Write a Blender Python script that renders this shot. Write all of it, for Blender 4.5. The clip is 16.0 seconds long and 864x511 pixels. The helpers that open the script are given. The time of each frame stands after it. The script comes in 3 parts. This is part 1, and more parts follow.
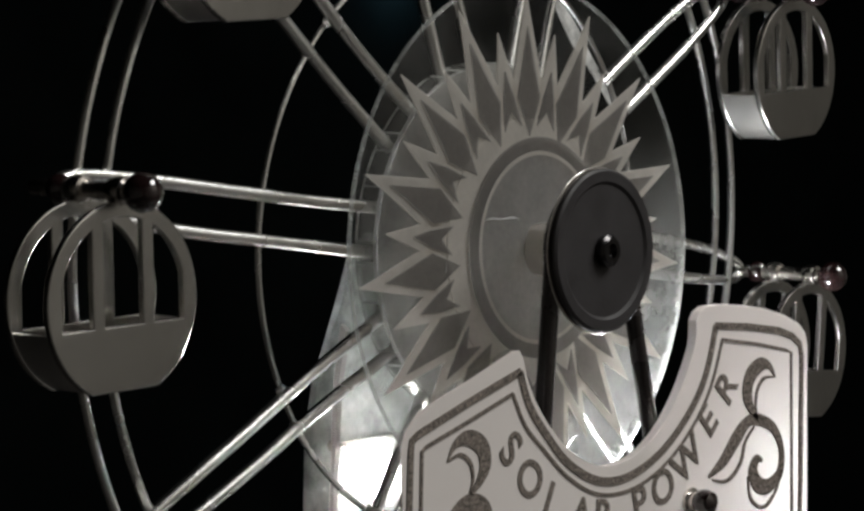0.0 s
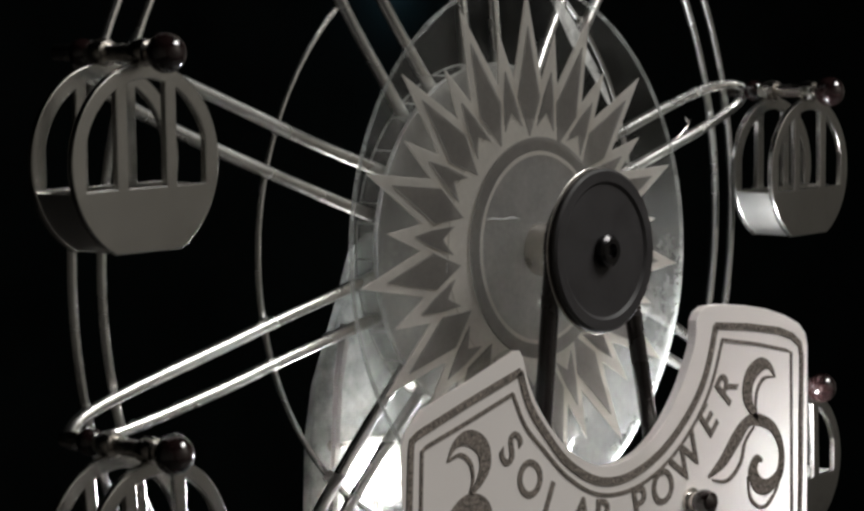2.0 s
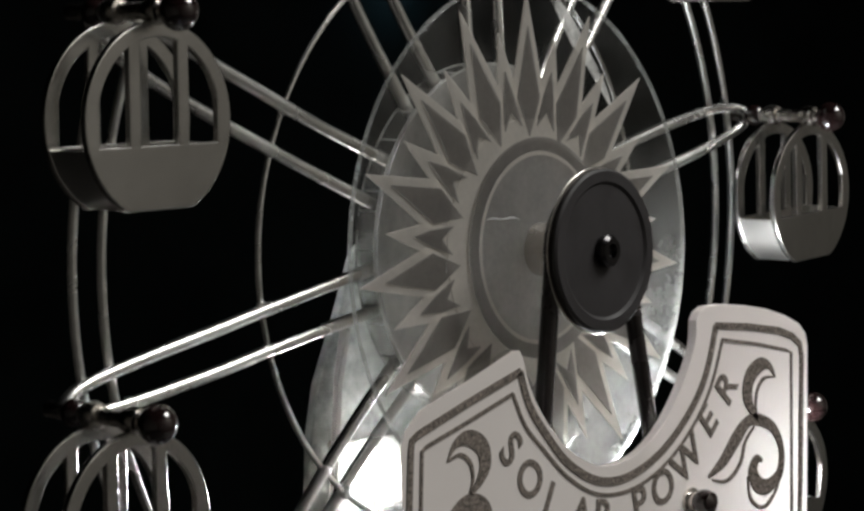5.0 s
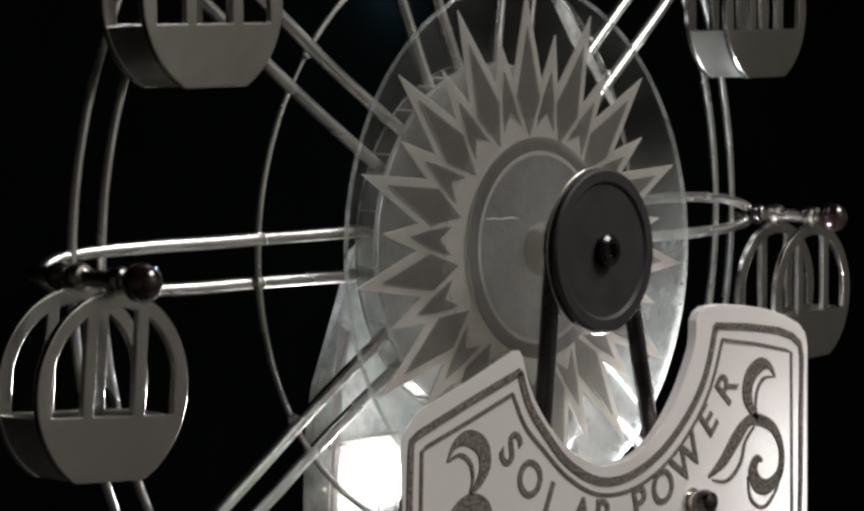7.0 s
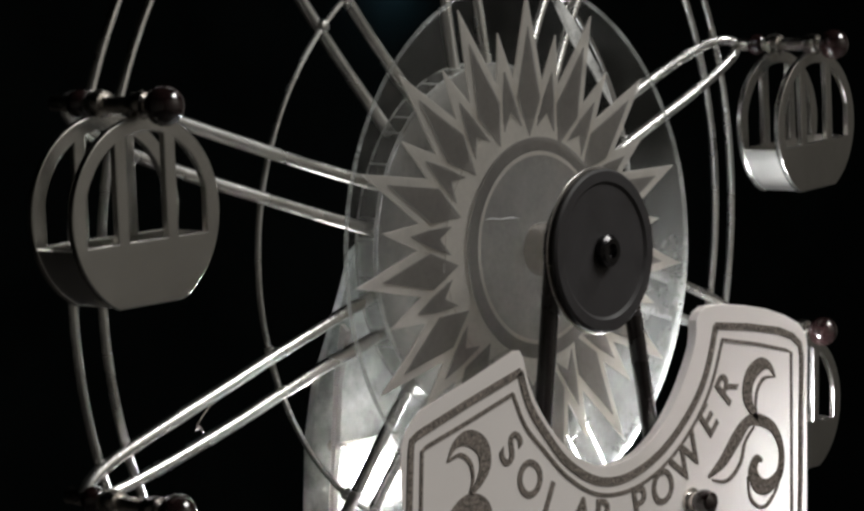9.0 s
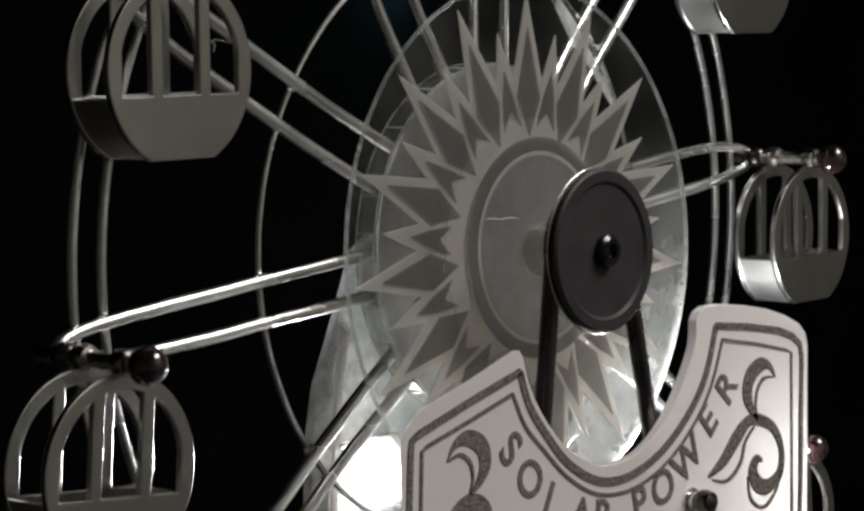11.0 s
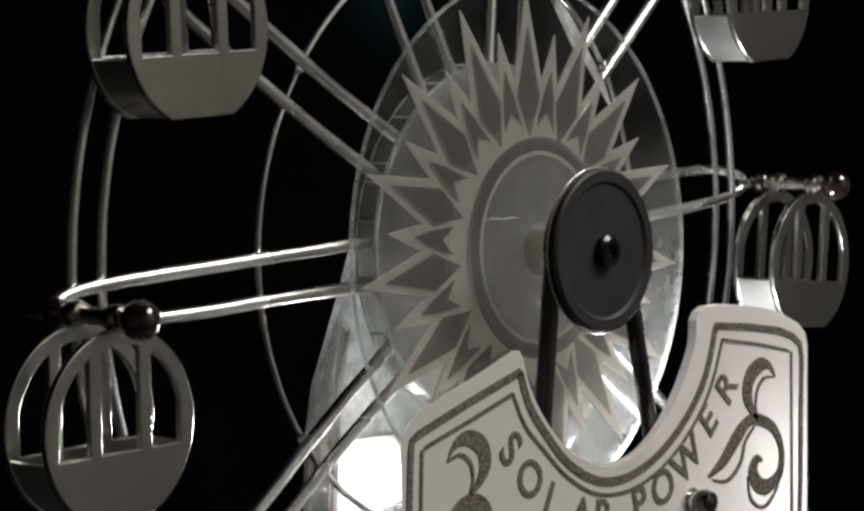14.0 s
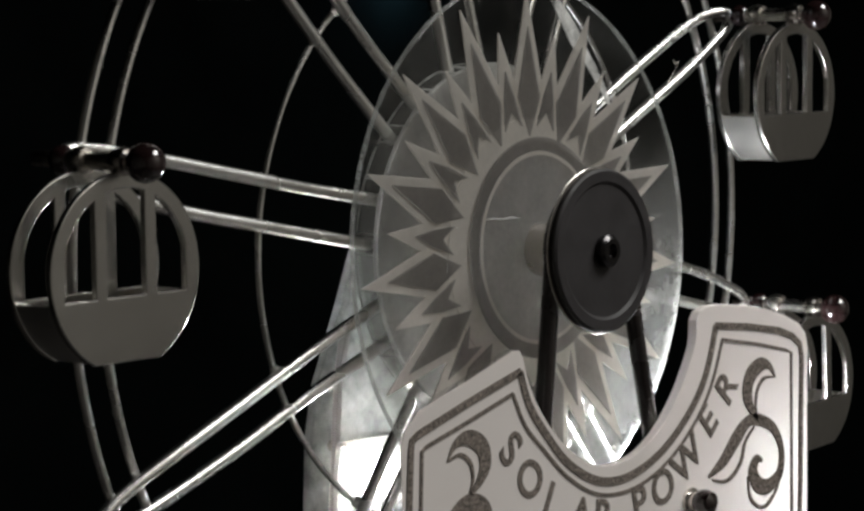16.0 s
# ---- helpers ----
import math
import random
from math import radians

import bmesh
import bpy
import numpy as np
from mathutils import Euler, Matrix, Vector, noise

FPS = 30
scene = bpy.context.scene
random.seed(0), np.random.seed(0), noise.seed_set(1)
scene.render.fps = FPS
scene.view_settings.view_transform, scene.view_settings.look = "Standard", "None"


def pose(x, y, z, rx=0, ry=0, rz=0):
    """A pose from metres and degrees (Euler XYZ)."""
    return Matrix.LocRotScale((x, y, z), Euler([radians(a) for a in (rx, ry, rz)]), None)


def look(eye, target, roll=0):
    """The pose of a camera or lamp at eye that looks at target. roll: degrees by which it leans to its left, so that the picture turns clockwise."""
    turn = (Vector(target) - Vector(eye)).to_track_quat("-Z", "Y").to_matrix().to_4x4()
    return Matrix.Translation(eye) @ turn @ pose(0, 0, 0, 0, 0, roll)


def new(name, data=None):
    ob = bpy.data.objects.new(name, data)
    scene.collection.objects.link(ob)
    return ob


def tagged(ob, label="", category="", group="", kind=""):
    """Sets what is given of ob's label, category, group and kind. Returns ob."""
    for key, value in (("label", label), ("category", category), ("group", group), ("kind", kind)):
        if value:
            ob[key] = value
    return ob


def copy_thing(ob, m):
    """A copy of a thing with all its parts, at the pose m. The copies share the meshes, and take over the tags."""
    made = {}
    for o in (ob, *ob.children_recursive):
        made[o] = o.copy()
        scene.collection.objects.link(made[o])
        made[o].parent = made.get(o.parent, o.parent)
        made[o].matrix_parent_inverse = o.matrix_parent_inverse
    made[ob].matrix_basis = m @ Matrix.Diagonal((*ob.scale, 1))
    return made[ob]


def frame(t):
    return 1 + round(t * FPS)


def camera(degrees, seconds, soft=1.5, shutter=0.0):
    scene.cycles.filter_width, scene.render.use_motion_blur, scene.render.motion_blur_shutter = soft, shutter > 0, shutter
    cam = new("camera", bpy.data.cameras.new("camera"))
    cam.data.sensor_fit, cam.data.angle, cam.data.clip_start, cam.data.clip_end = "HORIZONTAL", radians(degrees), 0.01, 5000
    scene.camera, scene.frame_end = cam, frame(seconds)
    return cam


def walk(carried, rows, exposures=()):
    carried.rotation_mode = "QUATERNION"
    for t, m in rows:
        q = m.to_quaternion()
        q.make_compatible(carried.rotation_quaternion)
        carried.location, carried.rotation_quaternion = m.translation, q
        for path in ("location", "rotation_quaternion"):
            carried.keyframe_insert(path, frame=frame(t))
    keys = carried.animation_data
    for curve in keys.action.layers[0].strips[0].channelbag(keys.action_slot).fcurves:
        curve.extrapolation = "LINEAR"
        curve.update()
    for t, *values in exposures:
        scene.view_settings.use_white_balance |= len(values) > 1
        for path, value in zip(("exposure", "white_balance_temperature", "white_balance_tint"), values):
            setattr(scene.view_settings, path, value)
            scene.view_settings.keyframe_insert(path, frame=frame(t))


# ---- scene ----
# ---------------------------------------------------------------- camera
cam = camera(19.97, 16.0, soft=2.7, shutter=0.2)
EYE, AIM = (-0.55714, -0.47288, 0.04666), (-0.02887, -0.01630, -0.00299)
walk(cam, [(0.0, look(EYE, AIM, -2.35)), (16.0, look(EYE, AIM, -2.35))])

# ---------------------------------------------------------------- world and light
world = bpy.data.worlds.new("world")
scene.world = world
world.use_nodes = True
world.node_tree.nodes["Background"].inputs[0].default_value = (0.6, 0.62, 0.65, 1)
world.node_tree.nodes["Background"].inputs[1].default_value = 0.0003
scene.view_settings.exposure = 0.1

room_lamp = bpy.data.lights.new("room_light", "AREA")
room_lamp.energy, room_lamp.size, room_lamp.color = 43.0, 1.0, (0.985, 0.98, 0.945)
room_light = new("room_light", room_lamp)
room_light.matrix_world = look((0.9, -1.2, 1.45), (1.0, -1.35, 0.0))


# ---------------------------------------------------------------- materials
def mat(name, colour, rough=0.5, metal=0.0, noise_scale=200.0, vary=0.15, bump=0.0, spec=0.5, coat=0.0, rough_vary=0.1, spread=0.4):
    m = bpy.data.materials.new(name)
    m.use_nodes = True
    nt = m.node_tree
    b = nt.nodes["Principled BSDF"]
    b.inputs["Metallic"].default_value = metal
    b.inputs["Specular IOR Level"].default_value = spec
    b.inputs["Coat Weight"].default_value = coat
    co = nt.nodes.new("ShaderNodeTexCoord")
    fine = nt.nodes.new("ShaderNodeTexNoise")
    fine.inputs["Scale"].default_value, fine.inputs["Detail"].default_value = noise_scale, 6
    broad = nt.nodes.new("ShaderNodeTexNoise")
    broad.inputs["Scale"].default_value, broad.inputs["Detail"].default_value = noise_scale * 0.12, 3
    nt.links.new(co.outputs["Object"], fine.inputs["Vector"])
    nt.links.new(co.outputs["Object"], broad.inputs["Vector"])
    both = nt.nodes.new("ShaderNodeMath")
    both.operation = "ADD"
    nt.links.new(fine.outputs["Fac"], both.inputs[0])
    nt.links.new(broad.outputs["Fac"], both.inputs[1])
    ramp = nt.nodes.new("ShaderNodeMapRange")
    ramp.inputs["From Min"].default_value, ramp.inputs["From Max"].default_value = 1 - spread, 1 + spread
    ramp.inputs["To Min"].default_value, ramp.inputs["To Max"].default_value = 1 - vary, 1 + vary
    nt.links.new(both.outputs[0], ramp.inputs["Value"])
    tint = nt.nodes.new("ShaderNodeMix")
    tint.data_type, tint.blend_type = "RGBA", "MULTIPLY"
    tint.inputs["Factor"].default_value = 1.0
    tint.inputs["A"].default_value = (*colour, 1)
    nt.links.new(ramp.outputs[0], tint.inputs["B"])
    nt.links.new(tint.outputs["Result"], b.inputs["Base Color"])
    rr = nt.nodes.new("ShaderNodeMapRange")
    rr.inputs["From Min"].default_value, rr.inputs["From Max"].default_value = 0.3, 0.7
    rr.inputs["To Min"].default_value, rr.inputs["To Max"].default_value = max(rough - rough_vary, 0.02), min(rough + rough_vary, 1.0)
    nt.links.new(broad.outputs["Fac"], rr.inputs["Value"])
    nt.links.new(rr.outputs[0], b.inputs["Roughness"])
    if bump:
        bp = nt.nodes.new("ShaderNodeBump")
        bp.inputs["Strength"].default_value, bp.inputs["Distance"].default_value = bump, 0.001
        nt.links.new(both.outputs[0], bp.inputs["Height"])
        nt.links.new(bp.outputs[0], b.inputs["Normal"])
    return m


def acrylic(name, haze, colour=(0.80, 0.80, 0.78), patchy_haze=0.5, gloss_rough=0.08, scale=60.0, thin=0.75, lo=0.42, hi=0.85, foot=0.0):
    """Thin acrylic: clear with a gloss, plus a share of frosted haze that scatters light from both sides."""
    m = bpy.data.materials.new(name)
    m.use_nodes = True
    nt = m.node_tree
    nt.nodes.remove(nt.nodes["Principled BSDF"])
    out = nt.nodes["Material Output"]
    clear = nt.nodes.new("ShaderNodeBsdfTransparent")
    clear.inputs[0].default_value = (0.95, 0.95, 0.945, 1)
    gloss = nt.nodes.new("ShaderNodeBsdfGlossy")
    gloss.inputs["Roughness"].default_value = gloss_rough
    face = nt.nodes.new("ShaderNodeLayerWeight")
    face.inputs["Blend"].default_value = 0.5
    steep = nt.nodes.new("ShaderNodeMath")
    steep.operation, steep.inputs[1].default_value = "POWER", 4.0
    nt.links.new(face.outputs["Facing"], steep.inputs[0])
    fres = nt.nodes.new("ShaderNodeMath")
    fres.operation, fres.inputs[1].default_value, fres.inputs[2].default_value = "MULTIPLY_ADD", 0.5, 0.022
    nt.links.new(steep.outputs[0], fres.inputs[0])
    a = nt.nodes.new("ShaderNodeMixShader")
    nt.links.new(fres.outputs[0], a.inputs[0])
    nt.links.new(clear.outputs[0], a.inputs[1])
    nt.links.new(gloss.outputs[0], a.inputs[2])
    dif = nt.nodes.new("ShaderNodeBsdfDiffuse")
    dif.inputs[0].default_value = (*colour, 1)
    tra = nt.nodes.new("ShaderNodeBsdfTranslucent")
    tra.inputs[0].default_value = (*colour, 1)
    d = nt.nodes.new("ShaderNodeMixShader")
    d.inputs[0].default_value = thin
    nt.links.new(dif.outputs[0], d.inputs[1])
    nt.links.new(tra.outputs[0], d.inputs[2])
    co = nt.nodes.new("ShaderNodeTexCoord")
    n1 = nt.nodes.new("ShaderNodeTexNoise")
    n1.inputs["Scale"].default_value, n1.inputs["Detail"].default_value = scale, 5
    n2 = nt.nodes.new("ShaderNodeTexNoise")
    n2.inputs["Scale"].default_value, n2.inputs["Detail"].default_value = scale * 12, 3
    nt.links.new(co.outputs["Object"], n1.inputs["Vector"])
    nt.links.new(co.outputs["Object"], n2.inputs["Vector"])
    s = nt.nodes.new("ShaderNodeMath")
    s.operation = "MULTIPLY_ADD"
    s.inputs[1].default_value = 0.25
    nt.links.new(n2.outputs["Fac"], s.inputs[0])
    nt.links.new(n1.outputs["Fac"], s.inputs[2])
    r = nt.nodes.new("ShaderNodeMapRange")
    r.inputs["From Min"].default_value, r.inputs["From Max"].default_value = lo, hi
    r.inputs["To Min"].default_value, r.inputs["To Max"].default_value = haze * (1 - patchy_haze), min(1.0, haze * (1 + patchy_haze))
    nt.links.new(s.outputs[0], r.inputs["Value"])
    e = nt.nodes.new("ShaderNodeMixShader")
    haze_out = r.outputs[0]
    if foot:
        # haze of the acrylic, thicker towards foot and +x; also paints the lamp glare
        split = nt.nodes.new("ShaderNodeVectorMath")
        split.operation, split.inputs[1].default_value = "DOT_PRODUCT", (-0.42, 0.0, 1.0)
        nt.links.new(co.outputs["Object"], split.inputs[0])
        haze_veil = nt.nodes.new("ShaderNodeMapRange")
        haze_veil.interpolation_type = "SMOOTHSTEP"
        haze_veil.inputs["From Min"].default_value, haze_veil.inputs["From Max"].default_value = 0.015, -0.055
        haze_veil.inputs["To Min"].default_value, haze_veil.inputs["To Max"].default_value = 0.0, foot
        nt.links.new(split.outputs["Value"], haze_veil.inputs["Value"])
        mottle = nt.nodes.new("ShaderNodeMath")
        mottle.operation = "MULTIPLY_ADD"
        nt.links.new(haze_veil.outputs[0], mottle.inputs[0])
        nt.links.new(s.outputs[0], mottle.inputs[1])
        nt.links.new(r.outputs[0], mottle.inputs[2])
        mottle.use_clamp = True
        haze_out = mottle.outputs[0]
    nt.links.new(haze_out, e.inputs[0])
    nt.links.new(a.outputs[0], e.inputs[1])
    nt.links.new(d.outputs[0], e.inputs[2])
    nt.links.new(e.outputs[0], out.inputs["Surface"])
    return m


def glow(name, colour, strength):
    m = bpy.data.materials.new(name)
    m.use_nodes = True
    nt = m.node_tree
    nt.nodes.remove(nt.nodes["Principled BSDF"])
    e = nt.nodes.new("ShaderNodeEmission")
    e.inputs[0].default_value, e.inputs[1].default_value = (*colour, 1), strength
    nt.links.new(e.outputs[0], nt.nodes["Material Output"].inputs["Surface"])
    return m


CHROME = mat("polished_wire", (0.84, 0.835, 0.82), 0.27, 1.0, 260, 0.12, 0.14, rough_vary=0.08)
MIRROR = mat("mirror_plate", (0.60, 0.585, 0.56), 0.19, 1.0, 70, 0.10, 0.26, rough_vary=0.09)
BAND = mat("brushed_plate", (0.88, 0.87, 0.84), 0.29, 1.0, 90, 0.1, 0.2)
BEAD = mat("dark_bead", (0.016, 0.008, 0.008), 0.12, 0.0, 150, 0.35, 0.03, coat=1.0, rough_vary=0.06)
BLACK = mat("black_plastic", (0.026, 0.023, 0.0245), 0.6, 0.0, 700, 0.2, 0.04)
RUBBER = mat("black_rubber", (0.022, 0.018, 0.017), 0.26, 0.0, 900, 0.25, 0.05)
SCREW = mat("dark_steel", (0.075, 0.072, 0.074), 0.2, 1.0, 300, 0.2, 0.1)
SLEEVE = mat("pale_sleeve", (0.80, 0.75, 0.70), 0.2, 0.85, 300, 0.1, 0.1)
STEEL = mat("brushed_steel", (0.62, 0.58, 0.54), 0.25, 1.0, 400, 0.1, 0.05)
ENGRAVE = mat("engraved_brown", (0.20, 0.168, 0.145), 0.75, 0.0, 9000, 0.8, 0.5, spread=0.17)
CLEAR = acrylic("clear_acrylic", 0.025, patchy_haze=1.0, scale=42, thin=0.80, gloss_rough=0.10, lo=0.54, hi=0.78, foot=0.50)
HUBCLEAR = acrylic("hub_acrylic", 0.10, patchy_haze=0.8)
FROST = acrylic("frosted_acrylic", 0.70, (0.82, 0.81, 0.79), 0.25, 0.25, 38, thin=0.72, lo=0.5, hi=0.78)
RAYEDGE = acrylic("etched_white", 0.80, (0.78, 0.75, 0.71), 0.15, 0.4, thin=0.66)
RAYFACE = acrylic("etched_grey", 0.64, (0.50, 0.485, 0.475), 0.2, 0.4, thin=0.87)
CENTRE = acrylic("etched_centre", 0.66, (0.64, 0.625, 0.61), 0.25, 0.3, 50, thin=0.85)
REARGLASS = acrylic("rear_acrylic", 0.62, (0.72, 0.75, 0.73), 0.4, 0.2, 170, thin=0.6)
# pale haze that paints the light caught along acrylic edges
EDGE = acrylic("acrylic_rim_lit", 0.26, (0.8, 0.82, 0.8), 0.4, 0.2, 90)
EDGEDASH = acrylic("acrylic_edge_lit", 0.75, (0.85, 0.86, 0.84), 1.0, 0.2, 130)
PANELBACK = acrylic("clear_panel_back", 0.04, patchy_haze=0.5)
PANEL = acrylic("white_panel", 1.0, (0.82, 0.765, 0.738), 0.0, 0.4, thin=0.066)
DARKBOARD = acrylic("stand_board", 0.86, (0.46, 0.445, 0.43), 0.2, 0.25, 120, thin=0.55)
UNLIT = mat("unlit_black", (0.004, 0.005, 0.005), 0.95, 0.0, 8, 0.4, spec=0.0)
WALL = mat("plain_wall", (0.28, 0.265, 0.24), 0.9, 0.0, 9, 0.45)
TABLE = mat("dark_table", (0.03, 0.027, 0.025), 0.6, 0.0, 30, 0.3, 0.05)
LED = glow("lamp_glow", (1.0, 0.98, 0.96), 112.0)
LED_FRONT = glow("front_lamp_glow", (0.94, 0.975, 1.0), 250.0)
# materials of added shells that imitate the soft glow around the bulb
FROSTED_SHELL = acrylic("glow_shell_frosted", 0.55, (0.88, 0.87, 0.85), 0.1, 0.3, thin=0.8)
HAZY_SHELL = acrylic("glow_shell_hazy", 0.10, (0.88, 0.87, 0.85), 0.5, 0.2, thin=0.8)


# ---------------------------------------------------------------- mesh helpers
def ob_from(name, bm, material, parent=None, label="", smooth=True):
    me = bpy.data.meshes.new(name)
    bm.normal_update()
    bm.to_mesh(me)
    bm.free()
    for p in me.polygons:
        p.use_smooth = smooth
    if smooth:
        me.set_sharp_from_angle(angle=radians(32))
    me.materials.append(material)
    o = new(name, me)
    o.parent = parent
    if label:
        o["label"] = label
    return o


part = ob_from


def tube(points, radius, closed=False, seg=10):
    """A round wire along points (Vectors)."""
    bm = bmesh.new()
    pts = [Vector(p) for p in points]
    n = len(pts)
    rings, up = [], None
    for i, p in enumerate(pts):
        a = pts[i - 1] if (i or closed) else p
        b = pts[(i + 1) % n] if (i < n - 1 or closed) else p
        d = (b - a).normalized()
        if up is None:
            up = d.orthogonal().normalized()
        up = (up - d * up.dot(d)).normalized()
        side = d.cross(up)
        r = radius[i] if isinstance(radius, list) else radius
        rings.append([bm.verts.new(p + r * (math.cos(t) * up + math.sin(t) * side)) for t in (2 * math.pi * k / seg for k in range(seg))])
    for i in range(n if closed else n - 1):
        A, B = rings[i], rings[(i + 1) % n]
        off = 0
        if closed and i == n - 1:
            off = min(range(seg), key=lambda s: (A[0].co - B[s].co).length)
        for k in range(seg):
            bm.faces.new((A[k], A[(k + 1) % seg], B[(k + 1 + off) % seg], B[(k + off) % seg]))
    if not closed:
        bm.faces.new(rings[0][::-1])
        bm.faces.new(rings[-1])
    bmesh.ops.recalc_face_normals(bm, faces=bm.faces)
    return bm


def lathe(profile, seg=64, centre=(0, 0, 0)):
    """Turn (radius, y) pairs about the y axis."""
    bm = bmesh.new()
    c = Vector(centre)
    rings = []
    for r, y in profile:
        if r < 1e-6:
            rings.append([bm.verts.new(c + Vector((0, y, 0)))])
        else:
            rings.append([bm.verts.new(c + Vector((r * math.cos(t), y, r * math.sin(t)))) for t in (2 * math.pi * k / seg for k in range(seg))])
    for A, B in zip(rings, rings[1:]):
        for k in range(seg):
            j = (k + 1) % seg
            if len(A) == 1 and len(B) > 1:
                bm.faces.new((A[0], B[k], B[j]))
            elif len(B) == 1 and len(A) > 1:
                bm.faces.new((A[k], A[j], B[0]))
            elif len(A) > 1:
                bm.faces.new((A[k], A[j], B[j], B[k]))
    bmesh.ops.recalc_face_normals(bm, faces=bm.faces)
    return bm


def plate(name, loops, y, thick, material, parent=None, label="", bevel=0.0002, smooth=False):
    """A flat plate in the x-z plane, from closed outlines (the first is its edge, the rest are holes), centred at depth y."""
    cu = bpy.data.curves.new(name, "CURVE")
    cu.dimensions, cu.fill_mode = "2D", "BOTH"
    cu.extrude, cu.bevel_depth, cu.bevel_resolution, cu.offset = max(thick / 2 - bevel, 0.00005), bevel, 1, -bevel
    for loop in loops:
        s = cu.splines.new("POLY")
        s.points.add(len(loop) - 1)
        for q, (x, z) in zip(s.points, loop):
            q.co = (x, z, 0, 1)
        s.use_cyclic_u = True
    tmp = bpy.data.objects.new("tmp", cu)
    scene.collection.objects.link(tmp)
    me = bpy.data.meshes.new_from_object(tmp.evaluated_get(bpy.context.evaluated_depsgraph_get()))
    bpy.data.objects.remove(tmp)
    bpy.data.curves.remove(cu)
    bm = bmesh.new()
    bm.from_mesh(me)
    bmesh.ops.remove_doubles(bm, verts=bm.verts, dist=0.00001)
    bm.to_mesh(me)
    bm.free()
    me.transform(Matrix(((1, 0, 0, 0), (0, 0, -1, y), (0, 1, 0, 0), (0, 0, 0, 1))))
    me.materials.clear()
    me.materials.append(material)
    for p in me.polygons:
        p.use_smooth = smooth
    me.name = name
    o = new(name, me)
    o.parent = parent
    if label:
        o["label"] = label
    return o


def ring2(r, n=96, c=(0, 0), a0=0.0, a1=360.0):
    full = abs(a1 - a0) >= 360
    m = n if full else n + 1
    return [(c[0] + r * math.cos(radians(a0 + (a1 - a0) * k / n)), c[1] + r * math.sin(radians(a0 + (a1 - a0) * k / n))) for k in range(m)]


def smooth_line(points, steps=8):
    """A Catmull-Rom line through points."""
    P = [points[0], *points, points[-1]]
    out = []
    for i in range(1, len(P) - 2):
        for k in range(steps):
            t = k / steps
            out.append(tuple(0.5 * (2 * P[i][j] + (P[i + 1][j] - P[i - 1][j]) * t + (2 * P[i - 1][j] - 5 * P[i][j] + 4 * P[i + 1][j] - P[i + 2][j]) * t * t
                                    + (3 * P[i][j] - P[i - 1][j] - 3 * P[i + 1][j] + P[i + 2][j]) * t ** 3) for j in range(len(P[0]))))
    return out + [tuple(points[-1])]


def stroke(line, width=None):
    """The outline of a line (x, z) or (x, z, width) with a width."""
    left, right = [], []
    for i, p in enumerate(line):
        a, b = Vector(line[max(i - 1, 0)][:2]), Vector(line[min(i + 1, len(line) - 1)][:2])
        d = (b - a).normalized()
        w = (width if width else p[2]) / 2
        left.append((p[0] - d.y * w, p[1] + d.x * w))
        right.append((p[0] + d.y * w, p[1] - d.x * w))
    return left + right[::-1]


def mm(points):
    return [tuple(v / 1000 for v in p) for p in points]


def box(name, lo, hi, material, parent=None, label="", bevel=0.0):
    bm = bmesh.new()
    bmesh.ops.create_cube(bm, size=1)
    for v in bm.verts:
        v.co = Vector([lo[i] + (v.co[i] + 0.5) * (hi[i] - lo[i]) for i in range(3)])
    if bevel:
        bmesh.ops.bevel(bm, geom=bm.edges[:], offset=bevel, segments=2, affect="EDGES")
    return ob_from(name, bm, material, parent, label, smooth=False)


# ---------------------------------------------------------------- the room
TOP = -0.262
# north wall is coloured black to stand for the darkness behind the wheel
tagged(box("wall_north", (-2.2, 1.6, -1.0), (3.6, 1.7, 1.6), UNLIT), "black wall added for the unlit dark behind the model", "wall", kind="structure")
tagged(box("wall_south", (-2.2, -2.1, -1.0), (3.6, -2.0, 1.6), WALL), "plain dim beige wall", "wall", kind="structure")
tagged(box("wall_west", (-2.3, -2.0, -1.0), (-2.2, 1.6, 1.6), WALL), "plain dim beige wall", "wall", kind="structure")
tagged(box("wall_east", (3.6, -2.0, -1.0), (3.7, 1.6, 1.6), WALL), "plain dim beige wall", "wall", kind="structure")
tagged(box("ceiling", (-2.2, -2.0, 1.6), (3.6, 1.6, 1.7), UNLIT), "dark plain ceiling", "ceiling", kind="structure")
tagged(box("floor", (-2.2, -2.0, -1.1), (3.6, 1.6, -1.0), TABLE), "dark plain floor", "floor", kind="structure")
table = tagged(new("table"), "dark wooden table under the model", "table")
table.location = (0, 0, -1.0)
box("tabletop", (-0.45, -0.30, 0.708), (0.45, 0.30, 1.0 + TOP), TABLE, table, bevel=0.003)
for sx in (-0.41, 0.41):
    for sy in (-0.26, 0.26):
        box("leg", (sx - 0.02, sy - 0.02, 0.0), (sx + 0.02, sy + 0.02, 0.708), TABLE, table)

# ---------------------------------------------------------------- the wheel
# the wheel leans a little against its stand
LEAN = Matrix(((0.99625, -0.01114, 0.08575), (0.01459, 0.99911, -0.03965), (-0.08523, 0.04075, 0.99553)))
R_OUT, R_IN, R_MID, R_TIP = 0.1508, 0.1409, 0.0868, 0.1602
ARMS = 10
